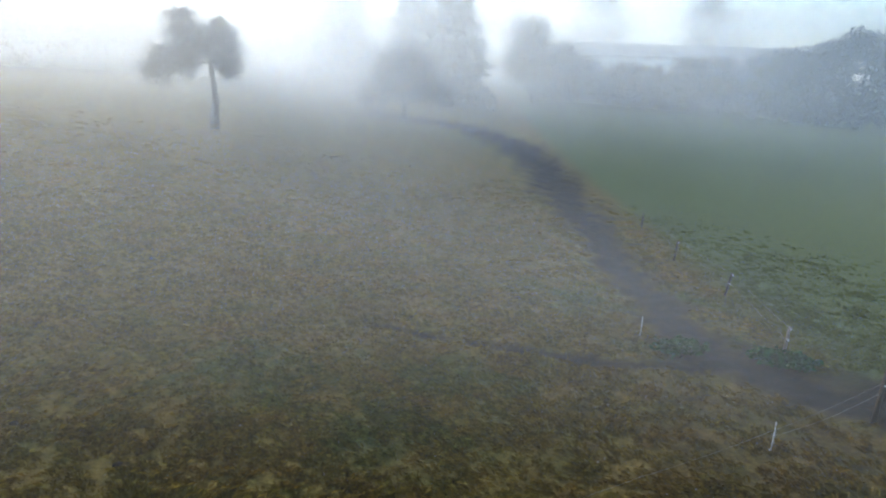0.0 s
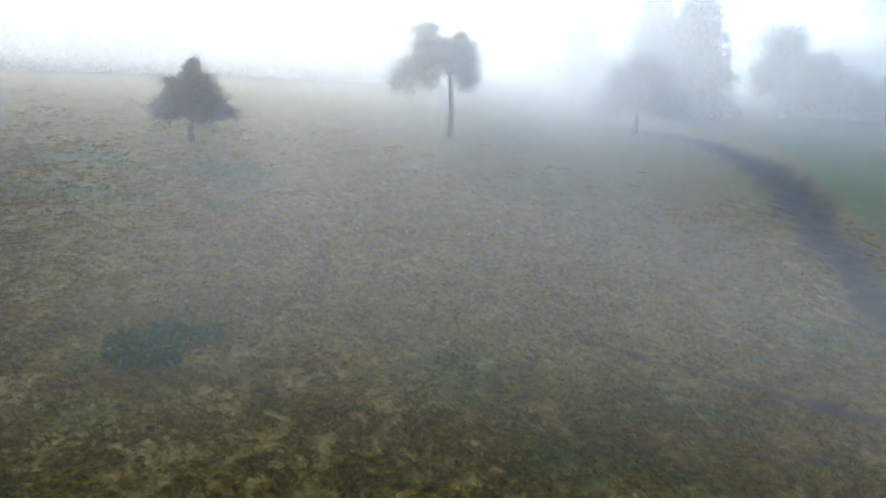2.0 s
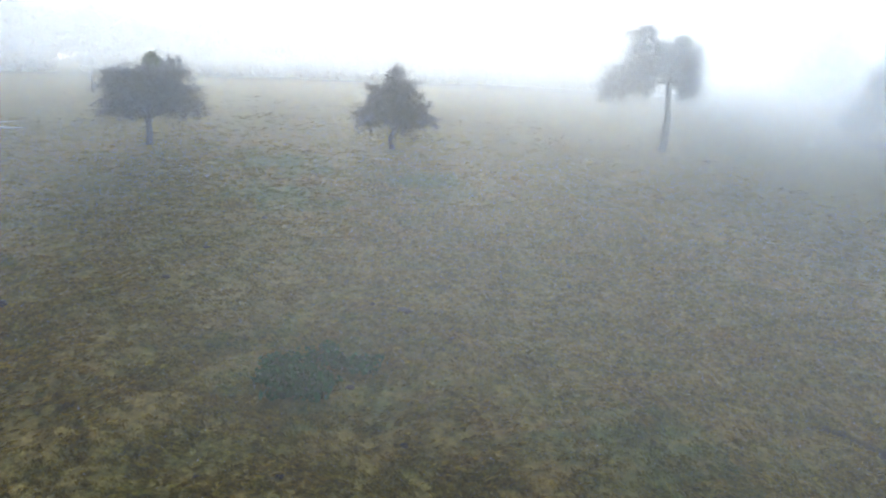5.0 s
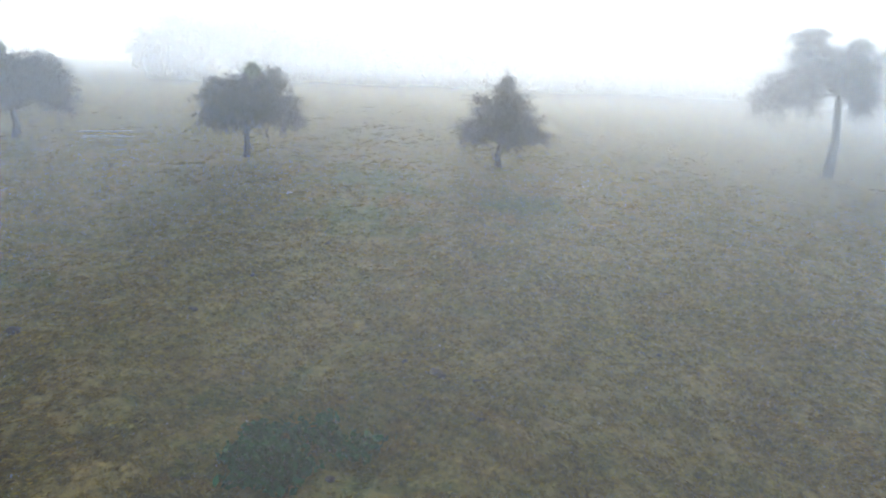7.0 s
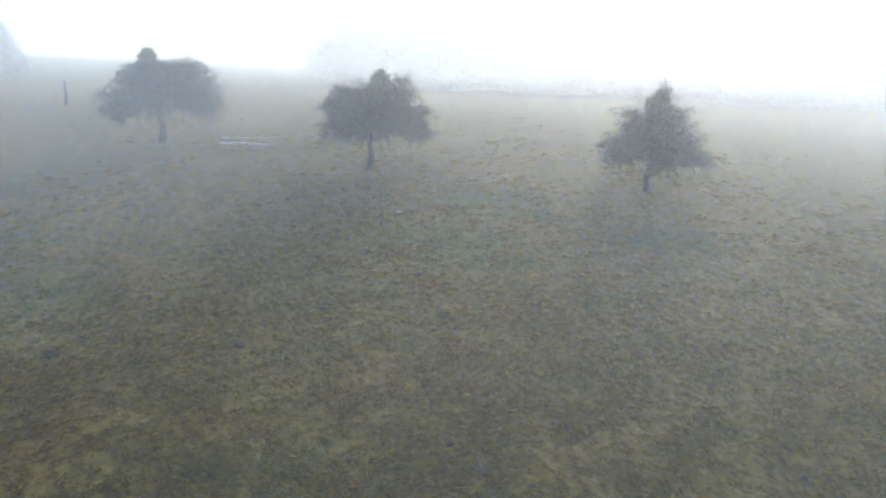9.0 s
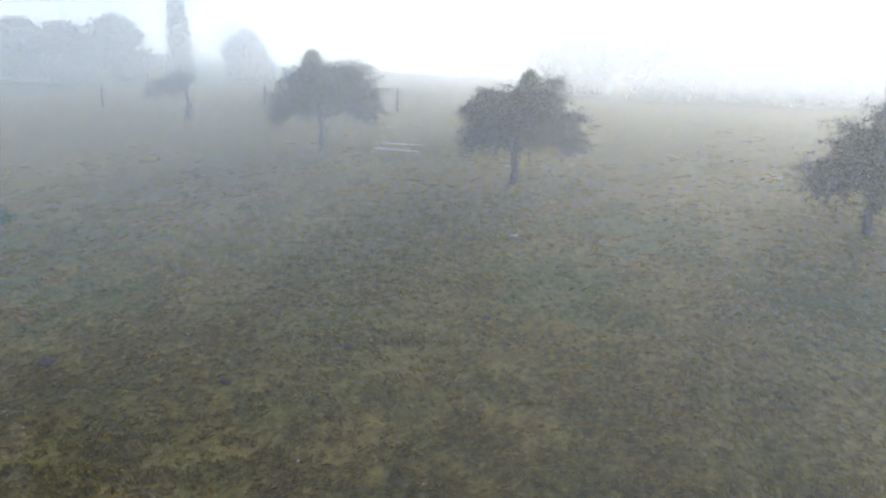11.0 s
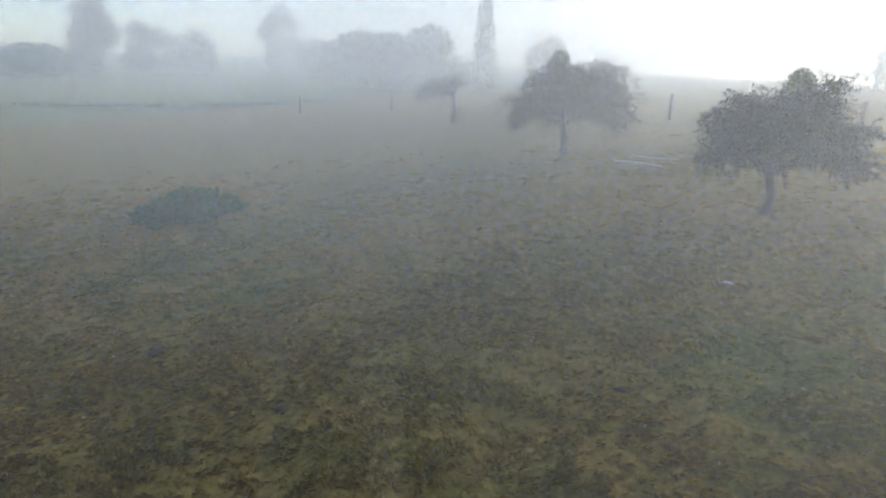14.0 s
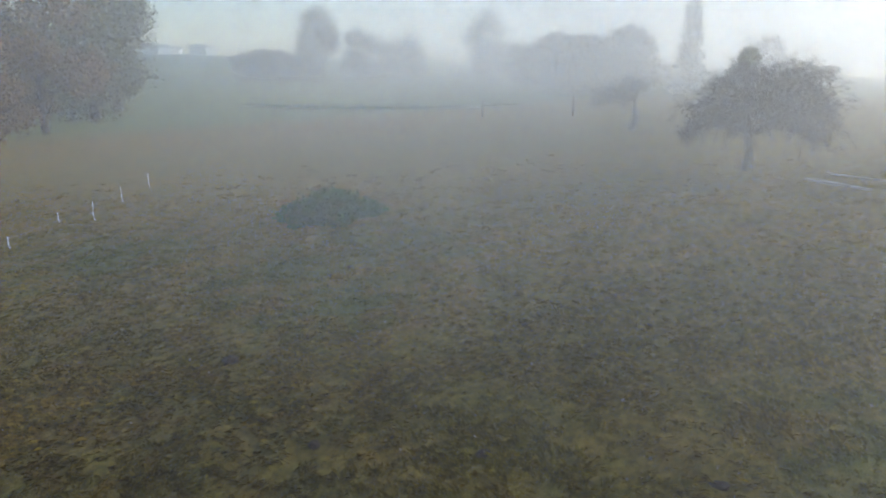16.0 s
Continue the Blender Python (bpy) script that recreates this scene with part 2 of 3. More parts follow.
# ---- mesh helpers ----
class Shape:
    """Points and faces gathered for one mesh."""

    def __init__(self):
        self.v, self.f = [], []

    def tube(self, path, radii, sides=6, cap=True):
        pts = [Vector(p) for p in path]
        base = len(self.v)
        side = Vector((1, 0.13, 0.07)).normalized()
        for i, p in enumerate(pts):
            d = (pts[min(i + 1, len(pts) - 1)] - pts[max(i - 1, 0)]).normalized()
            a = (side - d * side.dot(d))
            a = a.normalized() if a.length > 1e-4 else d.orthogonal().normalized()
            b = d.cross(a)
            for k in range(sides):
                w = 2 * math.pi * k / sides
                self.v.append(tuple(p + (a * math.cos(w) + b * math.sin(w)) * radii[i]))
        for i in range(len(pts) - 1):
            for k in range(sides):
                q, r = base + i * sides, (k + 1) % sides
                self.f.append((q + k, q + r, q + sides + r, q + sides + k))
        if cap:
            self.f.append(tuple(base + k for k in reversed(range(sides))))
            self.f.append(tuple(base + (len(pts) - 1) * sides + k for k in range(sides)))

    def box(self, lo, hi):
        b = len(self.v)
        self.v += [(x, y, z) for z in (lo[2], hi[2]) for y in (lo[1], hi[1]) for x in (lo[0], hi[0])]
        self.f += [tuple(b + i for i in q) for q in ((0, 2, 3, 1), (4, 5, 7, 6), (0, 1, 5, 4), (1, 3, 7, 5), (3, 2, 6, 7), (2, 0, 4, 6))]

    def leaves(self, centres, sizes, rng, droop=0.3):
        """A bent leaf (two faces) at each centre."""
        c = np.asarray(centres, float)
        n = len(c)
        if not n:
            return
        s = np.asarray(sizes, float)[:, None]
        a = rng.normal(size=(n, 3))
        a[:, 2] -= droop
        a /= np.linalg.norm(a, axis=1)[:, None]
        b = np.cross(a, rng.normal(size=(n, 3)))
        b /= np.linalg.norm(b, axis=1)[:, None] + 1e-9
        up = np.cross(a, b)
        base = len(self.v)
        pts = np.stack([c - a * s * 0.5, c + b * s * 0.32 + up * s * 0.1, c + a * s * 0.5, c - b * s * 0.32 + up * s * 0.1], 1).reshape(-1, 3)
        self.v += [tuple(p) for p in pts.tolist()]
        self.f += [t for i in range(n) for t in ((base + 4 * i, base + 4 * i + 1, base + 4 * i + 2), (base + 4 * i, base + 4 * i + 2, base + 4 * i + 3))]

    def mesh(self, name, mat, smooth=False):
        me = bpy.data.meshes.new(name)
        me.from_pydata(self.v, [], self.f)
        me.materials.append(mat)
        if smooth:
            me.polygons.foreach_set("use_smooth", [True] * len(me.polygons))
        me.update()
        return me


def part(name, shape, mat, parent, label="", smooth=False, kind=""):
    ob = new(name, shape.mesh(name, mat, smooth))
    ob.parent = parent
    return tagged(ob, label, kind=kind)


def thing(name, place, label, category, group="", kind="", turn=0):
    ob = new(name)
    ob.empty_display_size = 0.3
    ob.matrix_world = pose(*place, 0, 0, turn)
    return tagged(ob, label, category, group, kind)


def on_land(x, y, sink=0.0):
    return (x, y, land(x, y) - sink)


# ---- ground: one sheet to the horizon ----
def ground_sheet():
    n = 460
    u = np.linspace(-1, 1, n)
    w = 46 * u + 90 * np.sign(u) * np.abs(u) ** 3 + 1900 * np.sign(u) * np.abs(u) ** 11
    gx, gy = np.meshgrid(w - 15, w + 20)
    x, y = gx.ravel(), gy.ravel()
    r = np.hypot(x + 15, y - 20)
    mud = muddy(x, y)
    fade = np.clip(1.6 - r / 90, 0, 1)
    rut = 0.05 * np.sin(3.3 * x + 2 * np.sin(2.1 * y)) * np.sin(3.9 * y + 2 * np.sin(1.7 * x))
    z = relief(x, y) + bumps(x, y) * fade + mud * fade * (rut - 0.08)
    me = bpy.data.meshes.new("ground")
    i = np.arange(n * n).reshape(n, n)
    quads = np.stack([i[:-1, :-1], i[:-1, 1:], i[1:, 1:], i[1:, :-1]], -1).reshape(-1, 4)
    me.vertices.add(n * n)
    me.vertices.foreach_set("co", np.stack([x, y, z], 1).ravel())
    me.loops.add(quads.size)
    me.loops.foreach_set("vertex_index", quads.ravel())
    me.polygons.add(len(quads))
    me.polygons.foreach_set("loop_start", np.arange(0, quads.size, 4))
    me.polygons.foreach_set("use_smooth", np.ones(len(quads), bool))
    for name, val in (("mud", mud), ("lush", lushness(x, y)), ("pasture", pasture(x, y))):
        me.attributes.new(name, "FLOAT", "POINT").data.foreach_set("value", val.astype(np.float32))
    me.update(calc_edges=True)
    me.materials.append(MEADOW)
    return tagged(new("ground", me), "rough autumn meadow with straw-coloured and olive grass", "ground", kind="structure")


ground_sheet()


# ---- mist: thin upright veils standing in for haze, nested round the camera's path ----
CAM_PATH = [(0.0, 0.0), (-1.1, 8.4), (-3.2, 14.2), (-6.4, 20.1), (-9.9, 23.8), (-13.9, 25.6)]
MIST_THIN, MIST_THICK = 0.0030, 0.0225     # share of light lost in each metre
MIST_TOP = 24.0


def cam_path_ring(reach, count):
    """Points of the rounded outline that runs at an even distance round the camera's path."""
    cam_path = np.array(CAM_PATH)
    yaw = np.radians(np.arange(count) * 360.0 / count)
    way = np.stack([-np.sin(yaw), np.cos(yaw)], 1)
    lead = np.max(way @ cam_path.T, axis=1) + reach           # how far the outline lies out on each side
    turn = (np.roll(lead, -1) - np.roll(lead, 1)) / (2 * (yaw[1] - yaw[0]))
    side = np.stack([-np.cos(yaw), -np.sin(yaw)], 1)
    return way * lead[:, None] + side * turn[:, None]


def mist_thickness(x, y, reach):
    """Thickest to the north-west, where the mist drifts in; least to the east and the south."""
    dx, dy = x + 6, y - 10
    yaw = np.degrees(np.arctan2(-dx, dy))
    bank = smooth((yaw + 26) / 34) * smooth((150 - yaw) / 85)
    thick = MIST_THIN * np.where(yaw < 20, 1.7, 1.0) * (1 + 0.7 * smooth((reach - 50) / 40))
    thick = thick + (MIST_THICK - MIST_THIN) * bank * (1 - 0.4 * smooth((reach - 45) / 30))
    wisp = 1 + 0.25 * np.sin(0.071 * x + 1.3 * np.sin(0.043 * y)) * np.sin(0.063 * y + 1.1 * np.sin(0.051 * x) + 0.7)
    # thinned close to the camera's path, so the haze builds up with distance
    return thick * wisp * smooth((reach - 2) / 14)


def veil_mesh(name, columns, label):
    """One mesh of upright veils; columns: for each veil its x, y, tops and shares by height, and whether it closes on itself."""
    vx, dens, faces, base = [], [], [], 0
    for x, y, top, share, lid, closed in columns:
        rows = 14
        h = top * ((np.arange(rows) / (rows - 1)) ** 1.25)[None, :] + 0 * x[:, None]
        g = relief(x, y) - 0.2
        veil = share[:, None] * smooth((h - 0.25) / 2.4) * smooth((top - h) / lid)
        vx.append(np.stack([np.repeat(x, rows), np.repeat(y, rows), (g[:, None] + h).ravel()], 1))
        dens.append((1 - np.exp(-veil)).ravel())
        i = base + np.arange(len(x) * rows).reshape(-1, rows)
        j = np.concatenate([i, i[:1]]) if closed else i
        faces.append(np.stack([j[:-1, :-1], j[1:, :-1], j[1:, 1:], j[:-1, 1:]], -1).reshape(-1, 4))
        base += i.size
    vx, quads = np.concatenate(vx), np.concatenate(faces)
    me = bpy.data.meshes.new(name)
    me.vertices.add(len(vx))
    me.vertices.foreach_set("co", vx.ravel())
    me.loops.add(quads.size)
    me.loops.foreach_set("vertex_index", quads.ravel())
    me.polygons.add(len(quads))
    me.polygons.foreach_set("loop_start", np.arange(0, quads.size, 4))
    me.polygons.foreach_set("use_smooth", np.ones(len(quads), bool))
    me.attributes.new("veil_share", "FLOAT", "POINT").data.foreach_set("value", np.concatenate(dens).astype(np.float32))
    me.update(calc_edges=True)
    me.materials.append(MIST)
    return tagged(new(name, me), label, "mist", kind="stuff")


def mist_rings():
    out, reach = [], 5.5
    while reach < 330:
        gap = 2.2 + 0.085 * reach
        x, y = cam_path_ring(reach, 200).T
        out.append((x, y, MIST_TOP + 0.05 * reach, mist_thickness(x, y, reach) * gap, 11.0, True))
        reach += gap
    return out


def low_veils():
    """Low mist under the camera's path and west of it: some veils lie across the path, some run north."""
    out, cam_path = [], np.array(CAM_PATH)
    cam_path = np.concatenate([cam_path, (cam_path[1:] + cam_path[:-1]) / 2])

    def off_cam_path(x, y):
        return np.min([np.hypot(x - a, y - b) for a, b in cam_path], axis=0)

    for i in range(21):
        r = 21 + 1.25 * i
        deg = np.linspace(-26, 42, 90)
        x, y = 2 - r * np.sin(np.radians(deg)), -11 + r * np.cos(np.radians(deg))
        share = LOW_ACROSS * 1.25 * smooth((18 - off_cam_path(x, y)) / 9) * smooth((deg + 26) / 14) * smooth((42 - deg) / 18)
        out.append((x, y, 6.3, share * min(1.0, (i + 1) / 5), 3.6, False))
    for i in range(9):
        v = np.linspace(-8, 44, 60)
        x, y = -7 - 3.4 * i - 0.07 * v, v
        share = LOW_WEST * 3.4 * smooth((v + 8) / 14) * smooth((44 - v) / 14) * smooth((26 - off_cam_path(x, y)) / 14) * smooth((i + 1) / 3)
        out.append((x, y, 6.3, share, 3.6, False))
    return out


LOW_ACROSS, LOW_WEST = 0.0155, 0.0055
veil_mesh("mist", mist_rings(), "thin white morning mist lying over the meadow")
veil_mesh("low_mist", low_veils(), "low white mist drifting just over the grass")


# ---- trees ----
def curve_path(a, b, bow, steps, rng, wob):
    a, b = Vector(a), Vector(b)
    pts = []
    for i in range(steps + 1):
        k = i / steps
        p = a.lerp(b, k) + Vector(bow) * (4 * k * (1 - k))
        if 0 < i:
            p += Vector(rng.normal(size=3)) * wob * (0.4 + k)
        pts.append(p)
    return pts


def old_fruit_tree(x, y, turn, stem, fork, lobes, seed, label, leaf=0.11, leaves=26, sprays=34, droop=0.5, thick=0.2, balls=(), depth=0.75):
    """An orchard tree: bent trunk, limbs into uneven lobes of the crown, drooping branches, twigs and thin late leaves.
    stem: across and height of the trunk's bends; lobes: across, height and size of each mass of branches."""
    rng = np.random.default_rng(seed)
    tree = thing("fruit_tree", on_land(x, y, 0.05), label, "tree", "old orchard trees", turn=turn)
    t = Shape()
    pts = [Vector((px, 0.12 * rng.normal() if i else 0, pz)) for i, (px, pz) in enumerate(stem)]
    radii = [thick * (1.0 - 0.78 * pz / stem[-1][1]) for _, pz in stem]
    t.tube([pts[0] - Vector((0, 0, 0.15))] + pts, [thick * 1.55] + [radii[0] * 1.12] + radii[1:], 10)
    part("trunk", t, BARK, tree, smooth=True)
    wide = max(abs(px) + r for px, _, r in lobes)
    masses = []
    for px, pz, r in lobes:
        room = depth * math.sqrt(max(0.1, wide * wide - px * px))
        masses.append((Vector((px, room * rng.uniform(-0.25, 0.25), pz)), r))
        for sgn in (-1, 1):
            masses.append((Vector((px * rng.uniform(0.7, 1.0), sgn * room * rng.uniform(0.45, 0.8), pz * rng.uniform(0.86, 1.0))), r * rng.uniform(0.7, 0.95)))
    for px, pz, r in lobes:
        masses.append((Vector((px * 0.62 + stem[-1][0] * 0.1, 0.3 * r * rng.normal(), 0.62 * pz + 0.38 * (fork + 1.2))), r * 0.8))
    twigs, spots, sizes = Shape(), [], []
    joints = [p for p in pts if p.z >= fork * 0.9] or [pts[-1]]
    for heart, r in masses:
        from_p = min(joints, key=lambda p: (p - heart).length + (3.0 if p.z > heart.z - 0.2 else 0))
        path = curve_path(from_p, heart, (0, 0, 0.14 * (heart - from_p).length), 6, rng, 0.07 * r)
        rl = thick * 0.34 * min(1.2, 0.5 + 0.25 * r)
        limb = Shape()
        limb.tube(path, [rl * (1 - 0.7 * k / 6) for k in range(7)], 6)
        part("limb", limb, BARK, tree, smooth=True)
        for j in range(int(sprays * min(1.6, r))):
            k = rng.uniform(0.45, 1.0) * 5.99
            p = path[int(k)].lerp(path[int(k) + 1], k % 1)
            d = Vector(rng.normal(size=3))
            d.z = d.z * 0.8 + 0.12
            d.normalize()
            tip = heart + d * r * (rng.uniform(0.5, 1.3) if j % 5 else rng.uniform(1.25, 1.7))
            tip.z = max(tip.z - droop * 0.3 * r * abs(rng.normal()), 0.75)
            ln = (tip - p).length
            br = curve_path(p, tip, (0, 0, 0.16 * ln), 4, rng, 0.045 * ln)
            twigs.tube(br, [rl * 0.3, rl * 0.24, rl * 0.18, 0.014, 0.007], 4, False)
            for q in range(7):
                kk = rng.uniform(0.3, 1.0) * 3.99
                o = br[int(kk)].lerp(br[int(kk) + 1], kk % 1)
                e = o + Vector((rng.normal(), rng.normal(), rng.normal() * 0.7 - droop * 0.6)).normalized() * rng.uniform(0.2, 0.65) * min(1.3, 0.5 + 0.4 * r)
                e.z = max(e.z, 0.6)
                twigs.tube([o, o.lerp(e, 0.5) + Vector(rng.normal(size=3)) * 0.03, e], [0.012, 0.008, 0.004], 3, False)
                for _ in range((leaves // 7 if j % 5 else leaves // 20) + (rng.uniform() < (leaves % 7) / 7)):
                    spots.append(tuple(o.lerp(e, rng.uniform(0.0, 0.85)) + Vector(rng.normal(size=3)) * 0.06))
                    sizes.append(leaf * rng.uniform(0.6, 1.3))
    crown = Shape()
    crown.leaves(spots, sizes, rng)
    part("branches", twigs, TWIG, tree, kind="stuff")
    part("crown", crown, LEAF_DULL, tree, "thin dull late-autumn leaves", kind="stuff")
    for bx, by, bz, br in balls:
        ball = Shape()
        d = rng.normal(size=(1100, 3))
        d /= np.linalg.norm(d, axis=1)[:, None]
        rad = br * rng.uniform(0.1, 1.0, 1100) ** 0.5
        ball.leaves(d * rad[:, None] + np.array([bx, by, bz]), rng.uniform(0.07, 0.14, 1100), rng, 0)
        for dd in d[:60]:
            ball.tube([(bx, by, bz), tuple(np.array([bx, by, bz]) + dd * br * 1.02)], [0.02, 0.006], 3, False)
        stalk = min(joints, key=lambda p: (p - Vector((bx, by, bz))).length)
        ball.tube(curve_path(stalk, (bx, by, bz), (0, 0, 0.1), 4, rng, 0.04), [0.06, 0.05, 0.045, 0.04, 0.03], 5)
        part("mistletoe", ball, MISTLETOE, tree, "round mistletoe clump", kind="stuff")
    return tree


def wood_tree(x, y, height, spread, seed, label, mat, name="broadleaf_tree", category="tree", group="", low=0.15, leaf=0.7, count=6500):
    """A full-crowned tree or shrub: trunk, limbs and a crown of many leafy sprays in uneven lobes."""
    rng = np.random.default_rng(seed)
    tree = thing(name, on_land(x, y, 0.1), label, category, group, turn=float(rng.uniform(0, 360)))
    t = Shape()
    r0 = 0.022 * height + 0.04
    t.tube([(0, 0, -0.2), (0.05 * height * rng.normal() * 0.3, 0, height * 0.3), (0, 0.02 * height, height * 0.8)], [r0 * 1.3, r0, r0 * 0.3], 8)
    for i in range(6):
        a = i * 1.05 + rng.uniform(0, 0.5)
        z = height * rng.uniform(low + 0.08, 0.55)
        e = (math.cos(a) * spread * 0.36, math.sin(a) * spread * 0.36, z + height * 0.22)
        t.tube(curve_path((0, 0, z), e, (0, 0, -0.04 * height), 4, rng, 0.02 * height), [r0 * 0.5, r0 * 0.4, r0 * 0.3, r0 * 0.2, r0 * 0.08], 5)
    part("trunk", t, BARK, tree, smooth=True)
    lobes = []
    for i in range(16):
        a, k = rng.uniform(0, 2 * math.pi), rng.uniform(0, 1) ** 0.6
        zz = rng.uniform(low + 0.12, 0.9)
        wide = math.sin(math.pi * min(1, (zz - low * 0.6) / (1.02 - low * 0.6))) ** 0.6
        lobes.append((math.cos(a) * k * wide * spread * 0.36, math.sin(a) * k * wide * spread * 0.36, zz * height, spread * rng.uniform(0.15, 0.26)))
    which = rng.integers(0, len(lobes), count)
    L = np.array(lobes)[which]
    d = rng.normal(size=(count, 3))
    d /= np.linalg.norm(d, axis=1)[:, None]
    c = L[:, :3] + d * (L[:, 3] * rng.uniform(0.35, 1.08, count))[:, None] * np.array([1, 1, 0.85])
    c[:, 2] = np.maximum(c[:, 2], height * low * 0.6)
    crown = Shape()
    crown.leaves(c, leaf * rng.uniform(0.5, 1.3, count), rng)
    part("crown", crown, mat, tree, kind="stuff")
    return tree


def fir_tree(x, y, height, spread, seed, label, group=""):
    """A tall conifer with tiers of drooping boughs."""
    rng = np.random.default_rng(seed)
    tree = thing("fir_tree", on_land(x, y, 0.1), label, "tree", group, turn=float(rng.uniform(0, 360)))
    t = Shape()
    t.tube([(0, 0, -0.2), (0, 0, height * 0.5), (0.05, 0, height)], [height * 0.02, height * 0.012, 0.02], 8)
    part("trunk", t, BARK, tree, smooth=True)
    boughs, spots, sizes = Shape(), [], []
    tiers = int(height * 1.3)
    for i in range(tiers):
        z = height * (0.06 + 0.92 * i / tiers)
        ln = spread / 2 * (1 - (i / tiers) ** 1.3) + 0.25
        for k in range(9):
            a = rng.uniform(0, 2 * math.pi)
            l2 = ln * rng.uniform(0.65, 1.1)
            e = (math.cos(a) * l2, math.sin(a) * l2, z - 0.22 * l2)
            boughs.tube([(0, 0, z), (e[0] * 0.5, e[1] * 0.5, z - 0.02 * l2), e], [0.05, 0.035, 0.01], 3, False)
            for q in range(max(3, int(l2 * 5))):
                s = rng.uniform(0.15, 1.0)
                w = 0.28 * (1.1 - s) * l2 + 0.15
                spots.append((e[0] * s + rng.normal() * w, e[1] * s + rng.normal() * w, z - 0.22 * l2 * s * s - abs(rng.normal()) * 0.25))
                sizes.append(rng.uniform(0.6, 1.2))
    crown = Shape()
    crown.leaves(spots, sizes, rng, 0.8)
    part("boughs", boughs, TWIG, tree, kind="stuff")
    part("crown", crown, NEEDLE, tree, kind="stuff")
    return tree


old_fruit_tree(-19.1, 57.7, 18, [(0, 0), (0.12, 2.6), (-0.1, 5.3), (-0.6, 6.3), (-1.1, 7.3), (-1.4, 8.2), (-1.9, 9.0)], 5.0,
               [(-3.3, 6.1, 1.7), (-4.5, 5.0, 1.2), (-5.1, 4.3, 0.8), (-3.0, 8.9, 1.15), (-2.1, 9.2, 0.7), (-1.9, 7.0, 1.1), (0.6, 8.2, 1.1), (1.8, 7.5, 0.95), (1.0, 6.3, 1.3), (1.9, 5.4, 1.0), (1.4, 4.6, 0.7), (-2.4, 5.0, 0.8), (-0.9, 8.0, 0.8), (-0.5, 6.7, 0.9), (-2.8, 7.6, 0.9)],
               11, "tall bent old fruit tree with a ragged hanging crown", leaf=0.12, leaves=8, droop=1.0, thick=0.34, depth=0.5, balls=((0.7, 0, 8.3, 0.7),))
old_fruit_tree(-5.7, 90.7, 4, [(0, 0), (0.1, 1.6), (0, 2.6), (0.2, 4.5), (0, 7.5)], 2.4,
               [(-3.6, 4.0, 2.4), (-5.0, 3.0, 1.5), (3.6, 4.2, 2.4), (5.0, 3.6, 1.5), (0, 5.0, 2.8), (-2.2, 7.0, 2.1), (2.2, 7.2, 2.1), (0.3, 8.4, 1.8)],
               12, "broad old fruit tree fading into the mist", leaf=0.24, leaves=24, thick=0.36)
old_fruit_tree(-30.2, 38.1, 46, [(0, 0), (-0.1, 0.7), (0.05, 1.3), (0.1, 2.6), (0.25, 4.2)], 1.2,
               [(-1.5, 2.4, 1.0), (-1.9, 1.8, 0.7), (1.7, 2.5, 1.1), (2.3, 1.9, 0.8), (0, 2.8, 1.25), (-1.0, 3.7, 0.9), (1.1, 3.8, 0.9), (0.1, 4.4, 0.85), (0.3, 5.0, 0.45), (0.8, 1.7, 0.8)],
               13, "twiggy old fruit tree veiled by mist", leaf=0.10, leaves=24, droop=0.6, thick=0.19)
old_fruit_tree(-38.35, 26.05, 83, [(0, 0), (0.08, 0.7), (-0.05, 1.4), (0.15, 2.6), (0.4, 4.2), (0.5, 5.0)], 1.3,
               [(0, 2.8, 1.35), (-1.6, 2.9, 1.05), (-2.2, 3.5, 0.65), (-2.0, 2.2, 0.8), (-1.2, 4.0, 0.8), (0.2, 4.2, 0.85), (1.4, 4.1, 0.95), (1.8, 3.0, 1.15), (2.7, 2.8, 0.9), (3.0, 2.0, 0.75), (1.7, 4.8, 0.4)],
               14, "old apple tree with a round mistletoe clump on top", leaf=0.10, leaves=24, thick=0.2, balls=((0.5, 0.1, 4.75, 0.52),))
old_fruit_tree(-47.75, 16.35, 100, [(0, 0), (0.05, 0.8), (-0.05, 1.6), (-0.2, 3.0), (-0.6, 4.6)], 1.5,
               [(0, 3.0, 1.4), (-1.3, 2.6, 1.1), (-2.5, 2.7, 1.0), (-1.8, 3.8, 0.9), (1.5, 2.9, 1.2), (2.9, 3.0, 1.1), (2.5, 4.1, 0.9), (1.6, 4.6, 0.75), (-0.8, 4.6, 0.75), (0.4, 4.2, 0.9), (3.2, 2.0, 0.7), (-2.8, 1.9, 0.6)],
               15, "old apple tree with a mistletoe clump and hanging branches", leaf=0.10, leaves=24, droop=0.7, thick=0.22, balls=((-0.5, 0, 5.05, 0.5),))
old_fruit_tree(-58.0, 6.1, 115, [(0, 0), (0.1, 1.0), (-0.05, 1.9), (0.3, 3.2)], 1.6,
               [(-1.0, 2.3, 0.7), (-2.2, 2.4, 0.6), (-2.8, 1.7, 0.4), (0.2, 2.9, 0.55), (-0.6, 3.0, 0.5)],
               16, "stunted leaning old tree with few leaves and crooked branches", leaf=0.09, leaves=9, thick=0.26, depth=0.4)

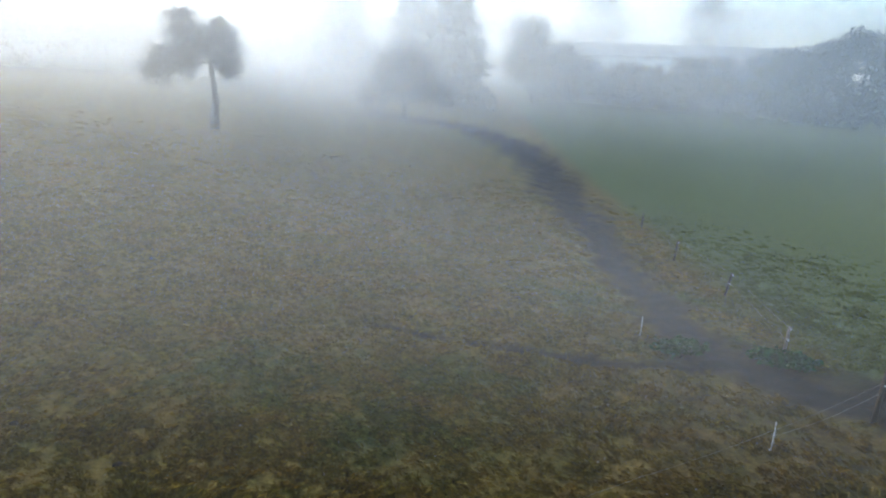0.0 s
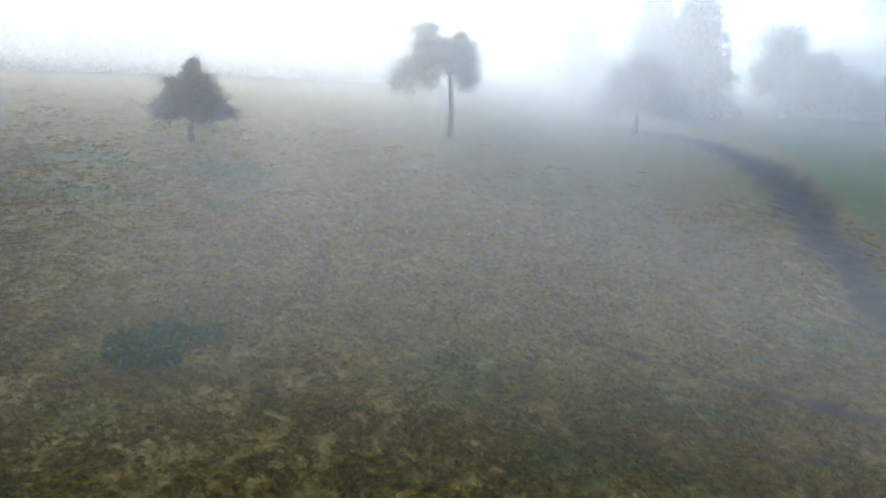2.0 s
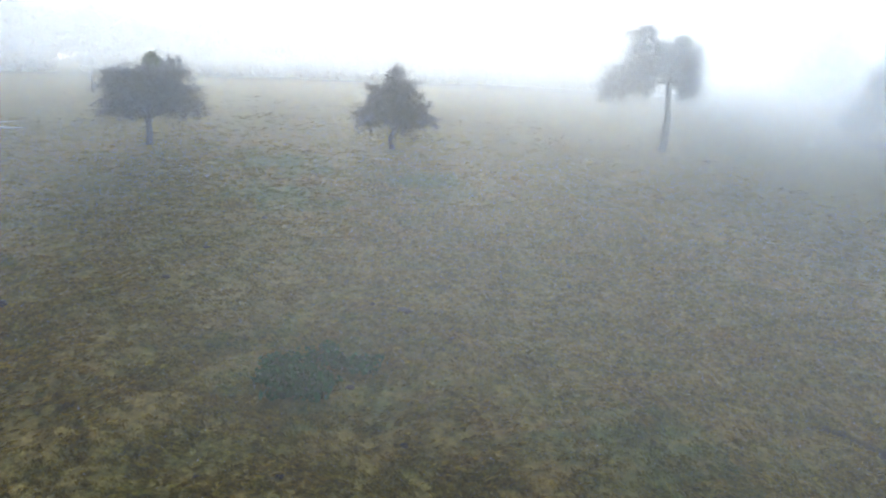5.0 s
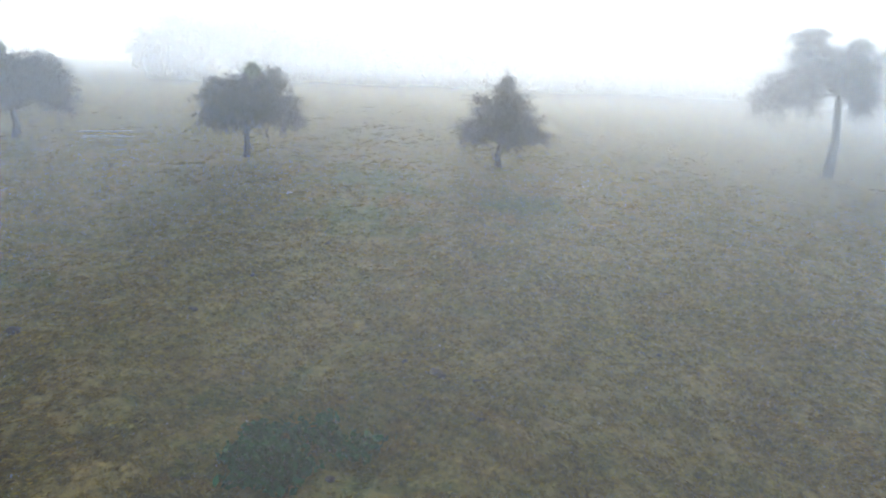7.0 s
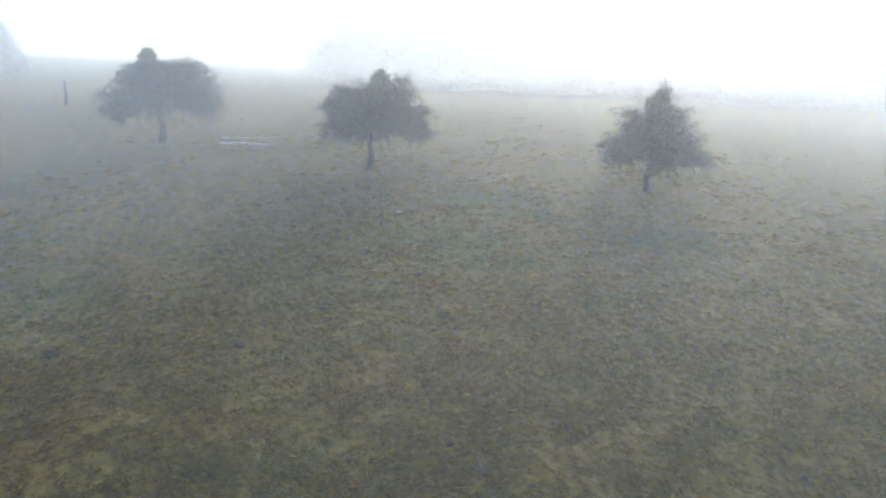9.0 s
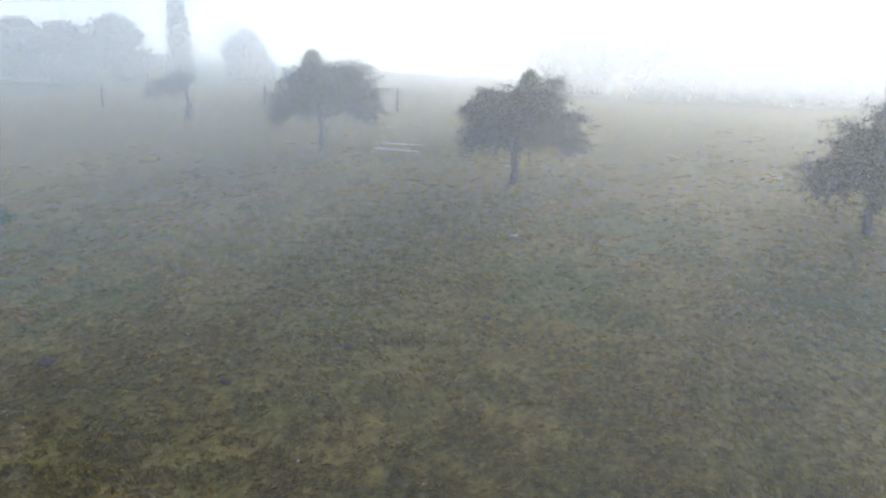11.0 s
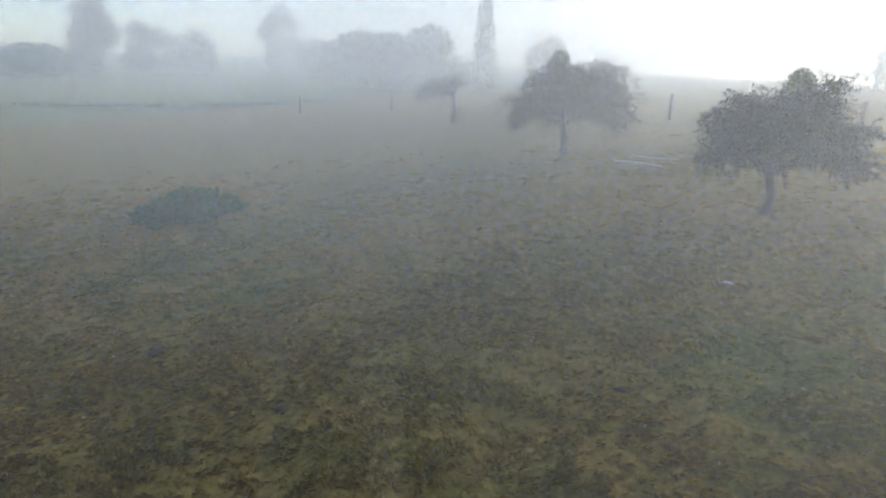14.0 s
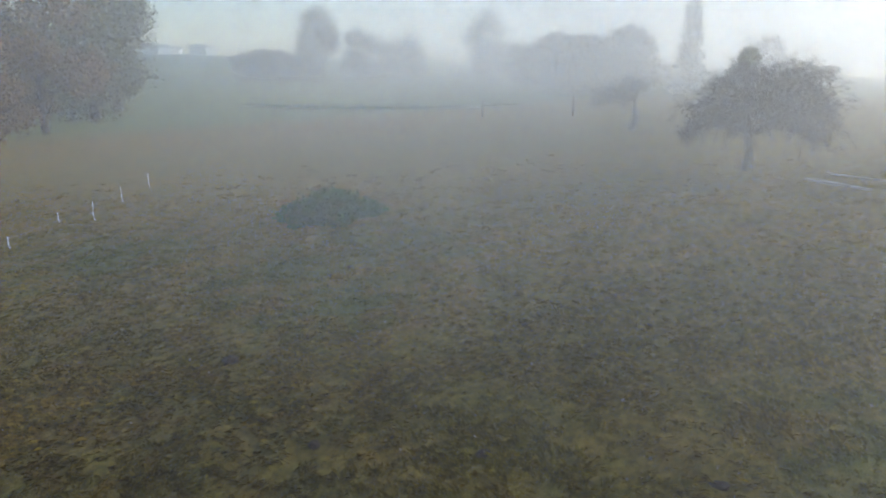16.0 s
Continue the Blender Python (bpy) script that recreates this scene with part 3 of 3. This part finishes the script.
# woods and far trees, seen through the mist
far = [  # x, y, height, spread
    (-40, 107, 6.6, 21), (-50, 103, 6.2, 21), (-58, 96, 7.0, 21), (-67, 89, 6.2, 21), (-75, 82, 7.0, 21), (-83, 75, 6.2, 20), (-88, 66, 6.6, 20), (-94, 55, 7.0, 19), (-97, 45, 7.4, 13)]
for i, (x, y, h, s) in enumerate(far):
    wood_tree(x, y, h, s, 30 + i, "misty broadleaf tree at the edge of a wood", LEAF_WOOD, group="wood behind the orchard", low=0.0, leaf=0.8, count=7500)
fir_tree(0.5, 125, 27, 17, 50, "tall dark fir in the mist", "fir group")
fir_tree(-7, 131, 25, 15, 51, "tall fir fading into the mist", "fir group")
fir_tree(-22, 150, 26, 16, 52, "tall fir almost lost in the mist", "fir group")
wood_tree(17, 146, 17, 19, 53, "round broadleaf tree beside the firs", LEAF_WOOD, low=0.05)
hedge = [(24, 160, 11), (30, 161, 8.5), (36, 162, 8), (42, 162, 8.5), (48, 161, 8.5), (54, 160, 11), (60, 158, 11.5), (66, 154, 13), (71, 149, 15), (74, 142, 18), (78, 136, 20), (83, 131, 22), (89, 126, 23), (96, 121, 23)]
for i, (x, y, h) in enumerate(hedge):
    wood_tree(x, y, h, 14, 60 + i, "dense dark hedgerow tree beyond the pasture", LEAF_WOOD, "hedgerow_tree", "tree", "hedgerow beyond the pasture", low=0.0, leaf=0.9, count=5200)
wood_tree(46, 226, 32, 24, 75, "large pale misty tree behind the farm hall", LEAF_WOOD, low=0.2)
wood_tree(78, 222, 33, 32, 76, "large round misty tree behind the farm hall", LEAF_WOOD, low=0.2)
# autumn trees by the lower fence
wood_tree(-57, -67, 22, 19, 80, "tall green and rust autumn tree", LEAF_GREEN, group="autumn trees", low=0.02, leaf=0.55, count=9500)
wood_tree(-64, -75, 20, 15, 81, "tall autumn tree with dull green leaves", LEAF_GREEN, group="autumn trees", low=0.02, leaf=0.55, count=7500)
wood_tree(-48, -60, 16, 15, 82, "rust-coloured full autumn tree", LEAF_RUST, group="autumn trees", low=0.0, leaf=0.42, count=9500)
wood_tree(-41, -55, 13, 13, 83, "rust-coloured low autumn tree", LEAF_RUST, group="autumn trees", low=0.0, leaf=0.42, count=8000)
wood_tree(-50, -86, 22, 17, 84, "dark autumn tree at the back of the group", LEAF_WOOD, group="autumn trees", low=0.05, leaf=0.6, count=6000)
# far row across the lower field
for i, (x, y, h, s, n) in enumerate([(-128, -106, 19, 13, "tall broad far tree"), (-121, -119, 6, 14, "low far bush"), (-129, -117, 5, 12, "low far bush"), (-136, -98, 11, 13, "broad far tree"), (-140, -88, 9, 13, "broad far tree"),
                                     (-150, -72, 15, 11, "broad far tree"), (-135, -52, 6, 13, "low far bush"), (-107, -28, 8.5, 9, "small broad tree"), (-101, -20, 8, 9, "small broad tree"), (-98, -12, 8, 8, "small broad tree"),
                                     (-112, -34, 6, 9, "low misty bush"), (-104, 2, 6, 9, "small broad tree")]):
    wood_tree(x, y, h, s, 90 + i, n + " across the lower field, paled by mist", LEAF_WOOD, group="far tree row", low=0.0, count=5500)
fir_tree(-97, -5, 12.5, 3.4, 110, "slim conifer in the far tree row", "far tree row")


# ---- farm halls ----
def hall(x, y, length, width, eave, rise, turn, label, openings):
    h = thing("farm_hall", (x, y, float(relief(x, y)) - 0.3), label, "barn", turn=turn)
    L, W = length / 2, width / 2
    for y0, y1, n in ((-W, -W + 0.25, "front_wall"), (W - 0.25, W, "back_wall")):
        s = Shape()
        s.box((-L, y0, 0), (L, y1, eave))
        part(n, s, WALL_WHITE, h)
    for x0, x1 in ((-L + 0.003, -L + 0.25), (L - 0.25, L - 0.003)):
        s = Shape()
        b = [(-W + 0.25, 0), (W - 0.25, 0), (W - 0.25, eave), (0, eave + rise * 0.95), (-W + 0.25, eave)]
        s.v = [(x0, p, q) for p, q in b] + [(x1, p, q) for p, q in b]
        s.f = [(4, 3, 2, 1, 0), (5, 6, 7, 8, 9)] + [(i, (i + 1) % 5, 5 + (i + 1) % 5, 5 + i) for i in range(5)]
        part("gable_wall", s, WALL_WHITE, h)
    for sgn in (-1, 1):
        s = Shape()
        a = [(sgn * (W + 0.8), eave - 0.25), (0, eave + rise), (0, eave + rise + 0.3), (sgn * (W + 0.8), eave + 0.05)]
        s.v = [(-L - 0.8, p, q) for p, q in a] + [(L + 0.8, p, q) for p, q in a]
        s.f = [(0, 1, 2, 3), (7, 6, 5, 4)] + [(i, 4 + i, 4 + (i + 1) % 4, (i + 1) % 4) for i in range(4)]
        part("roof", s, ROOF_GREY, h, "grey sheet roof")
    for ox, ow, oz in openings:
        s = Shape()
        s.box((ox - ow / 2, -W - 0.05, 0.2), (ox + ow / 2, -W - 0.003, oz))
        part("door", s, DARK_GLASS, h, "dark hall door")
    return h


hall(62, 196, 58, 16, 12.4, 3.2, -8, "long white farm hall with a grey roof behind a hedge", ((-8, 5, 9.0), (8, 5, 9.0)))
hall(-186, -276, 20, 10, 2.8, 1.3, 30, "white farm shed far across the fields", ())
hall(-198, -262, 9, 8, 3.6, 1.3, 30, "small white farm shed far across the fields", ())


# ---- fences ----
def fence_post(x, y, height, radius, mat, label, lean=0.0, group="", insulators=1, name="fence_post"):
    p = thing(name, on_land(x, y, 0.05), label, "fence post", group)
    s = Shape()
    s.tube([(0, 0, -0.2), (lean * 0.5, 0, height * 0.5), (lean, 0, height)], [radius * 1.05, radius, radius * 0.9], 9)
    part("post", s, mat, p, smooth=True)
    for i in range(insulators):
        z = height - 0.06 - 0.4 * i
        k = Shape()
        k.tube([(lean * z / height, -radius * 0.5, z), (lean * z / height, -radius - 0.05, z), (lean * z / height, -radius - 0.07, z + 0.03)], [0.022, 0.03, 0.018], 8)
        part("insulator", k, PLASTIC, p, "white plastic insulator", True)
    return p


def tape(points, sag, width, mat, label, name="fence_tape"):
    o = thing(name, (0, 0, 0), label, "fence tape")
    s = Shape()
    path = []
    for a, b in zip(points, points[1:]):
        for i in range(9):
            k = i / 8
            p = Vector(a).lerp(Vector(b), k)
            p.z -= sag * 4 * k * (1 - k)
            if i < 8 or b is points[-1]:
                path.append(p)
    s.tube(path, [width] * len(path), 5)
    part("strand", s, mat, o)
    return o


def over(x, y, z):
    return (x, y, land(x, y) + z)


fence_post(12.4, 18.05, 1.55, 0.07, WOOD_DARK, "dark leaning wooden fence post at the muddy gateway", 0.12, "pasture fence", 2)
fence_post(11.85, 22.45, 1.15, 0.06, WOOD_GREY, "grey wooden fence post with pale tapes", 0.08, "pasture fence", 2)
fence_post(12.4, 29.2, 1.1, 0.05, WOOD_DARK, "dark wooden fence post with a white cap", 0.22, "pasture fence", 2)
fence_post(12.0, 35.0, 1.1, 0.05, WOOD_DARK, "thin fence post fading into the mist", 0.1, "pasture fence", 1)
fence_post(12.3, 42.5, 1.1, 0.05, WOOD_DARK, "thin fence post fading into the mist", 0.05, "pasture fence", 1)
for z in (1.05, 0.62):
    tape([over(12.3, 42.5, z), over(12.1, 35, z), over(12.6, 29.2, z), over(11.9, 22.4, z)], 0.04, 0.0032, TAPE, "pale electric fence tape between posts")
tape([over(12.45, 18.05, 1.1), over(8.5, 15.9, 0.62), over(4.5, 13.4, 0.5), over(-2, 9.5, 0.5)], 0.05, 0.003, TAPE, "pale electric fence cord hanging low over the grass")
tape([over(12.45, 18.05, 0.8), over(8.5, 15.9, 0.45)], 0.12, 0.0032, TAPE, "pale electric fence cord hanging low over the grass")


def tread_in_post(x, y, height, label, group=""):
    p = thing("tread_in_post", on_land(x, y), label, "fence post", group)
    s = Shape()
    s.tube([(0, 0, -0.15), (0.02, 0, height)], [0.013, 0.010], 7)
    part("rod", s, PLASTIC, p, smooth=True)
    for k in range(4):
        z = height * (0.35 + 0.2 * k)
        c = Shape()
        c.tube([(0, -0.015, z), (0, -0.06, z), (0, -0.075, z + 0.05), (0, -0.05, z + 0.06)], [0.016, 0.022, 0.018, 0.010], 6)
        part("clip", c, PLASTIC, p, "white cord clip", True)
    f = Shape()
    f.box((-0.07, -0.012, 0.05), (0.012, 0.012, 0.075))
    part("foot_peg", f, PLASTIC, p)
    return p


tread_in_post(7.1, 23.2, 0.75, "white plastic tread-in fence post beside the muddy track", "tread-in posts")
tread_in_post(8.5, 15.9, 0.85, "white plastic tread-in fence post carrying a low cord", "tread-in posts")
for x, y, h in ((-29.3, -8.7, 0.95), (-27.9, -9.3, 0.5), (-24.5, -6.0, 0.5), (-32.1, -11.4, 0.9), (-35.2, -14.2, 1.0)):
    tread_in_post(x, y, h, "thin white electric fence post at the lower edge", "lower edge fence")
tape([over(-24.5, -6, 0.45), over(-29.3, -8.7, 0.7), over(-32.1, -11.4, 0.7), over(-35.2, -14.2, 0.7)], 0.05, 0.003, TAPE, "thin pale electric fence cord")
for x, y, h in ((-65.7, -2.6, 1.9), (-61.4, 11.0, 1.8), (-57.2, 21.0, 1.7), (-53.5, 31, 1.7), (-69, -14, 1.7)):
    fence_post(x, y, h, 0.13, WOOD_DARK, "stout dark wooden post in a far fence line", 0.03, "far fence line", 0)
tape([over(-69, -14, 1.3), over(-65.7, -2.6, 1.4), over(-61.4, 11, 1.4), over(-57.2, 21, 1.3), over(-53.5, 31, 1.3)], 0.05, 0.012, WOOD_GREY, "far fence wire between dark posts", "fence_wire")


# ---- things on the meadow ----
def weed_patch(x, y, lx, ly, height, turn, seed, label, count=1500):
    rng = np.random.default_rng(seed)
    o = thing("nettle_patch", (0, 0, 0), label, "nettles")
    stems, leaves = Shape(), Shape()
    spots, sizes = [], []
    c, s = math.cos(radians(turn)), math.sin(radians(turn))
    for i in range(count // 10):
        k, a = math.sqrt(rng.uniform()), rng.uniform(0, 2 * math.pi)
        u, v = k * math.cos(a) * lx * (1 + 0.2 * math.sin(3 * a)), k * math.sin(a) * ly * (1 + 0.25 * math.sin(5 * a + 1))
        px, py = x + c * u - s * v, y + s * u + c * v
        h = height * (1.1 - 0.75 * k * k) * rng.uniform(0.55, 1.1)
        z = land(px, py)
        tip = (px + rng.normal() * 0.12, py + rng.normal() * 0.12, z + h)
        stems.tube([(px, py, z - 0.05), tip], [0.012, 0.006], 3, False)
        for q in range(14):
            w = rng.uniform(0.15, 1.05)
            spots.append((px + (tip[0] - px) * w + rng.normal() * 0.13, py + (tip[1] - py) * w + rng.normal() * 0.13, z + h * w))
            sizes.append(rng.uniform(0.14, 0.32))
    leaves.leaves(spots, sizes, rng, 0.4)
    part("stems", stems, NETTLE, o, kind="stuff")
    part("foliage", leaves, NETTLE, o, kind="stuff")
    return o


weed_patch(-13.3, 14.5, 0.9, 0.65, 0.38, 50, 5, "dark low patch of nettles and docks in the grass", 800)
weed_patch(-13.9, 15.9, 0.6, 0.45, 0.22, 20, 15, "dark low patch of nettles and docks in the grass", 220)
weed_patch(-12.8, 16.4, 0.55, 0.4, 0.2, 70, 25, "dark low patch of docks in the grass", 180)
weed_patch(-14.5, 14.9, 0.5, 0.4, 0.2, 10, 35, "dark low patch of docks in the grass", 150)
weed_patch(-34.2, 2.8, 2.1, 1.3, 1.15, 125, 6, "dense dark green nettle clump", 6500)
weed_patch(11.6, 21.9, 1.0, 0.5, 0.4, 0, 7, "dark weeds round the foot of a fence post", 700)
weed_patch(8.3, 22.4, 0.9, 0.5, 0.25, 20, 8, "green weeds at the edge of the mud", 500)

weed_patch(-81, -44, 24, 0.7, 0.6, 92, 9, "dark line of rough weeds along the lower field", 5000)

pole_a = thing("wooden_pole", over(-45.1, 20.6, 0.09), "bleached wooden pole lying in the grass", "pole", "lying poles")
s = Shape()
s.tube([(-0.65, -1.25, 0), (0.0, 0.02, 0.03), (0.62, 1.25, 0.02)], [0.07, 0.065, 0.05], 9)
part("log", s, WOOD_PALE, pole_a, smooth=True)
pole_b = thing("wooden_pole", over(-46.9, 21.3, 0.07), "bleached wooden pole lying in the grass", "pole", "lying poles")
s = Shape()
s.tube([(-0.4, -1.6, 0), (0.1, 0, 0.0), (0.4, 1.5, 0.03)], [0.05, 0.045, 0.035], 9)
part("log", s, WOOD_PALE, pole_b, smooth=True)


def lump(x, y, size, seed, mat, name, label, category, group):
    """An uneven low lump set into the grass."""
    rng = np.random.default_rng(seed)
    bm = bmesh.new()
    bmesh.ops.create_icosphere(bm, subdivisions=2, radius=1.0)
    for v in bm.verts:
        k = 1 + 0.25 * noise.noise(v.co * 1.7 + Vector((seed, 0, 0))) + 0.12 * rng.normal()
        v.co = Vector((v.co.x * size * k, v.co.y * size * k * 0.8, v.co.z * size * 0.38 * k))
    me = bpy.data.meshes.new(name)
    bm.to_mesh(me)
    bm.free()
    me.materials.append(mat)
    ob = new(name, me)
    ob.matrix_world = pose(x, y, land(x, y) + size * 0.12, 0, 0, float(rng.uniform(0, 360)))
    return tagged(ob, label, category, group)


lump(-31.4, 24.9, 0.16, 1, STONE, "pale_stone", "pale stone lying in the grass", "stone", "")
lump(-16.4, 31.8, 0.09, 2, STONE, "pale_stone", "small pale stone in the grass", "stone", "")
lump(-12.1, 80.4, 0.32, 3, PLASTIC, "white_bucket", "small white object far off in the misty grass", "bucket", "")
rng = np.random.default_rng(77)
spots = [(-14.3, 19.9, 0.26), (-23.15, 11.55, 0.24), (-23.4, 19.1, 0.2), (-21.8, 16.2, 0.16), (-24.7, 22.9, 0.16), (-13.4, 20.6, 0.14), (-15.4, 19.7, 0.13)]
spots += [(float(rng.uniform(-32, -6)), float(rng.uniform(8, 32)), float(rng.uniform(0.05, 0.13))) for _ in range(26)]
for i, (x, y, size) in enumerate(spots):
    lump(x, y, size, 100 + i, CLOD, "earth_clod", "dark clod of trodden earth and dung in the grass", "clod", "clods in the meadow")


def litter():
    """Pale dead leaves and bits of straw caught in the grass."""
    r = np.random.default_rng(31)
    x, y = r.uniform(-34, 9, 420), r.uniform(5, 34, 420)
    c = np.stack([x, y, relief(x, y) + bumps(x, y) + 0.09], 1)
    sh = Shape()
    sh.leaves(c, r.uniform(0.04, 0.10, 420), r, 0)
    o = new("pale_litter", sh.mesh("pale_litter", STONE))
    return tagged(o, "pale dead leaves scattered in the meadow grass", "litter", kind="stuff")


litter()


# ---- grass ----
def grass(count, reach, seed, size, name, label):
    """Bent blades in tufts, joined into one mesh."""
    rng = np.random.default_rng(seed)
    k = rng.uniform(size=count)
    a, r = rng.uniform(0, 2 * math.pi, count), reach[0] + (reach[1] - reach[0]) * k ** 0.75
    w = rng.uniform(size=count)
    x, y = -2 - 12 * w + np.cos(a) * r, 3 + 22 * w + np.sin(a) * r
    keep = (muddy(x, y) < rng.uniform(0.1, 0.7, count))
    clump = np.sin(1.3 * x + 2 * np.sin(0.7 * y)) * np.sin(1.1 * y + 2 * np.sin(0.9 * x)) * 0.5 + 0.5
    keep &= rng.uniform(size=count) < (0.7 + 0.3 * clump) * smooth((reach[1] - r) / 18)
    x, y, clump = x[keep], y[keep], clump[keep]
    n, b = len(x), 11
    z = relief(x, y) + bumps(x, y) - 0.02
    scale = size * (0.7 + 0.5 * clump) * rng.uniform(0.5, 1.5, n)
    bx = np.repeat(x, b) + rng.normal(size=n * b) * np.repeat(0.6 * scale, b)
    by = np.repeat(y, b) + rng.normal(size=n * b) * np.repeat(0.6 * scale, b)
    bz, sc = np.repeat(z, b), np.repeat(scale, b) * rng.uniform(0.6, 1.2, n * b)
    ang = np.repeat(1.2 * np.sin(0.35 * x + 0.5 * y) + 0.8 * np.sin(0.8 * y - 0.5 * x) + 2.4, b) + rng.normal(size=n * b) * 0.8
    lean = rng.uniform(0.6, 1.5, n * b)
    dx, dy = np.cos(ang), np.sin(ang)
    wd = 0.008 + 0.075 * sc
    p0 = np.stack([bx - dy * wd, by + dx * wd, bz], 1)
    p1 = np.stack([bx + dy * wd, by - dx * wd, bz], 1)
    p2 = np.stack([bx + dx * sc * lean * 0.45, by + dy * sc * lean * 0.45, bz + sc * 0.5], 1) + np.stack([dy * wd, -dx * wd, 0 * wd], 1) * 0.7
    p3 = np.stack([bx + dx * sc * lean * 1.1, by + dy * sc * lean * 1.1, bz + sc * 0.42], 1)
    v = np.stack([p0, p1, p2, p3], 1).reshape(-1, 3)
    m = n * b
    i = np.arange(m) * 4
    tris = np.stack([i, i + 1, i + 2, i, i + 2, i + 3], 1).reshape(-1)
    me = bpy.data.meshes.new(name)
    me.vertices.add(len(v))
    me.vertices.foreach_set("co", v.ravel())
    me.loops.add(len(tris))
    me.loops.foreach_set("vertex_index", tris)
    me.polygons.add(len(tris) // 3)
    me.polygons.foreach_set("loop_start", np.arange(0, len(tris), 3))
    for nm, val in (("mud", muddy(x, y) * 0.6), ("lush", lushness(x, y)), ("pasture", pasture(x, y))):
        me.attributes.new(nm, "FLOAT", "POINT").data.foreach_set("value", np.repeat(val, b * 4).astype(np.float32))
    me.update(calc_edges=True)
    me.materials.append(BLADES)
    return tagged(new(name, me), label, "grass", kind="stuff")


grass(128000, (3, 44), 21, 0.135, "grass", "short tufted straw and olive meadow grass")
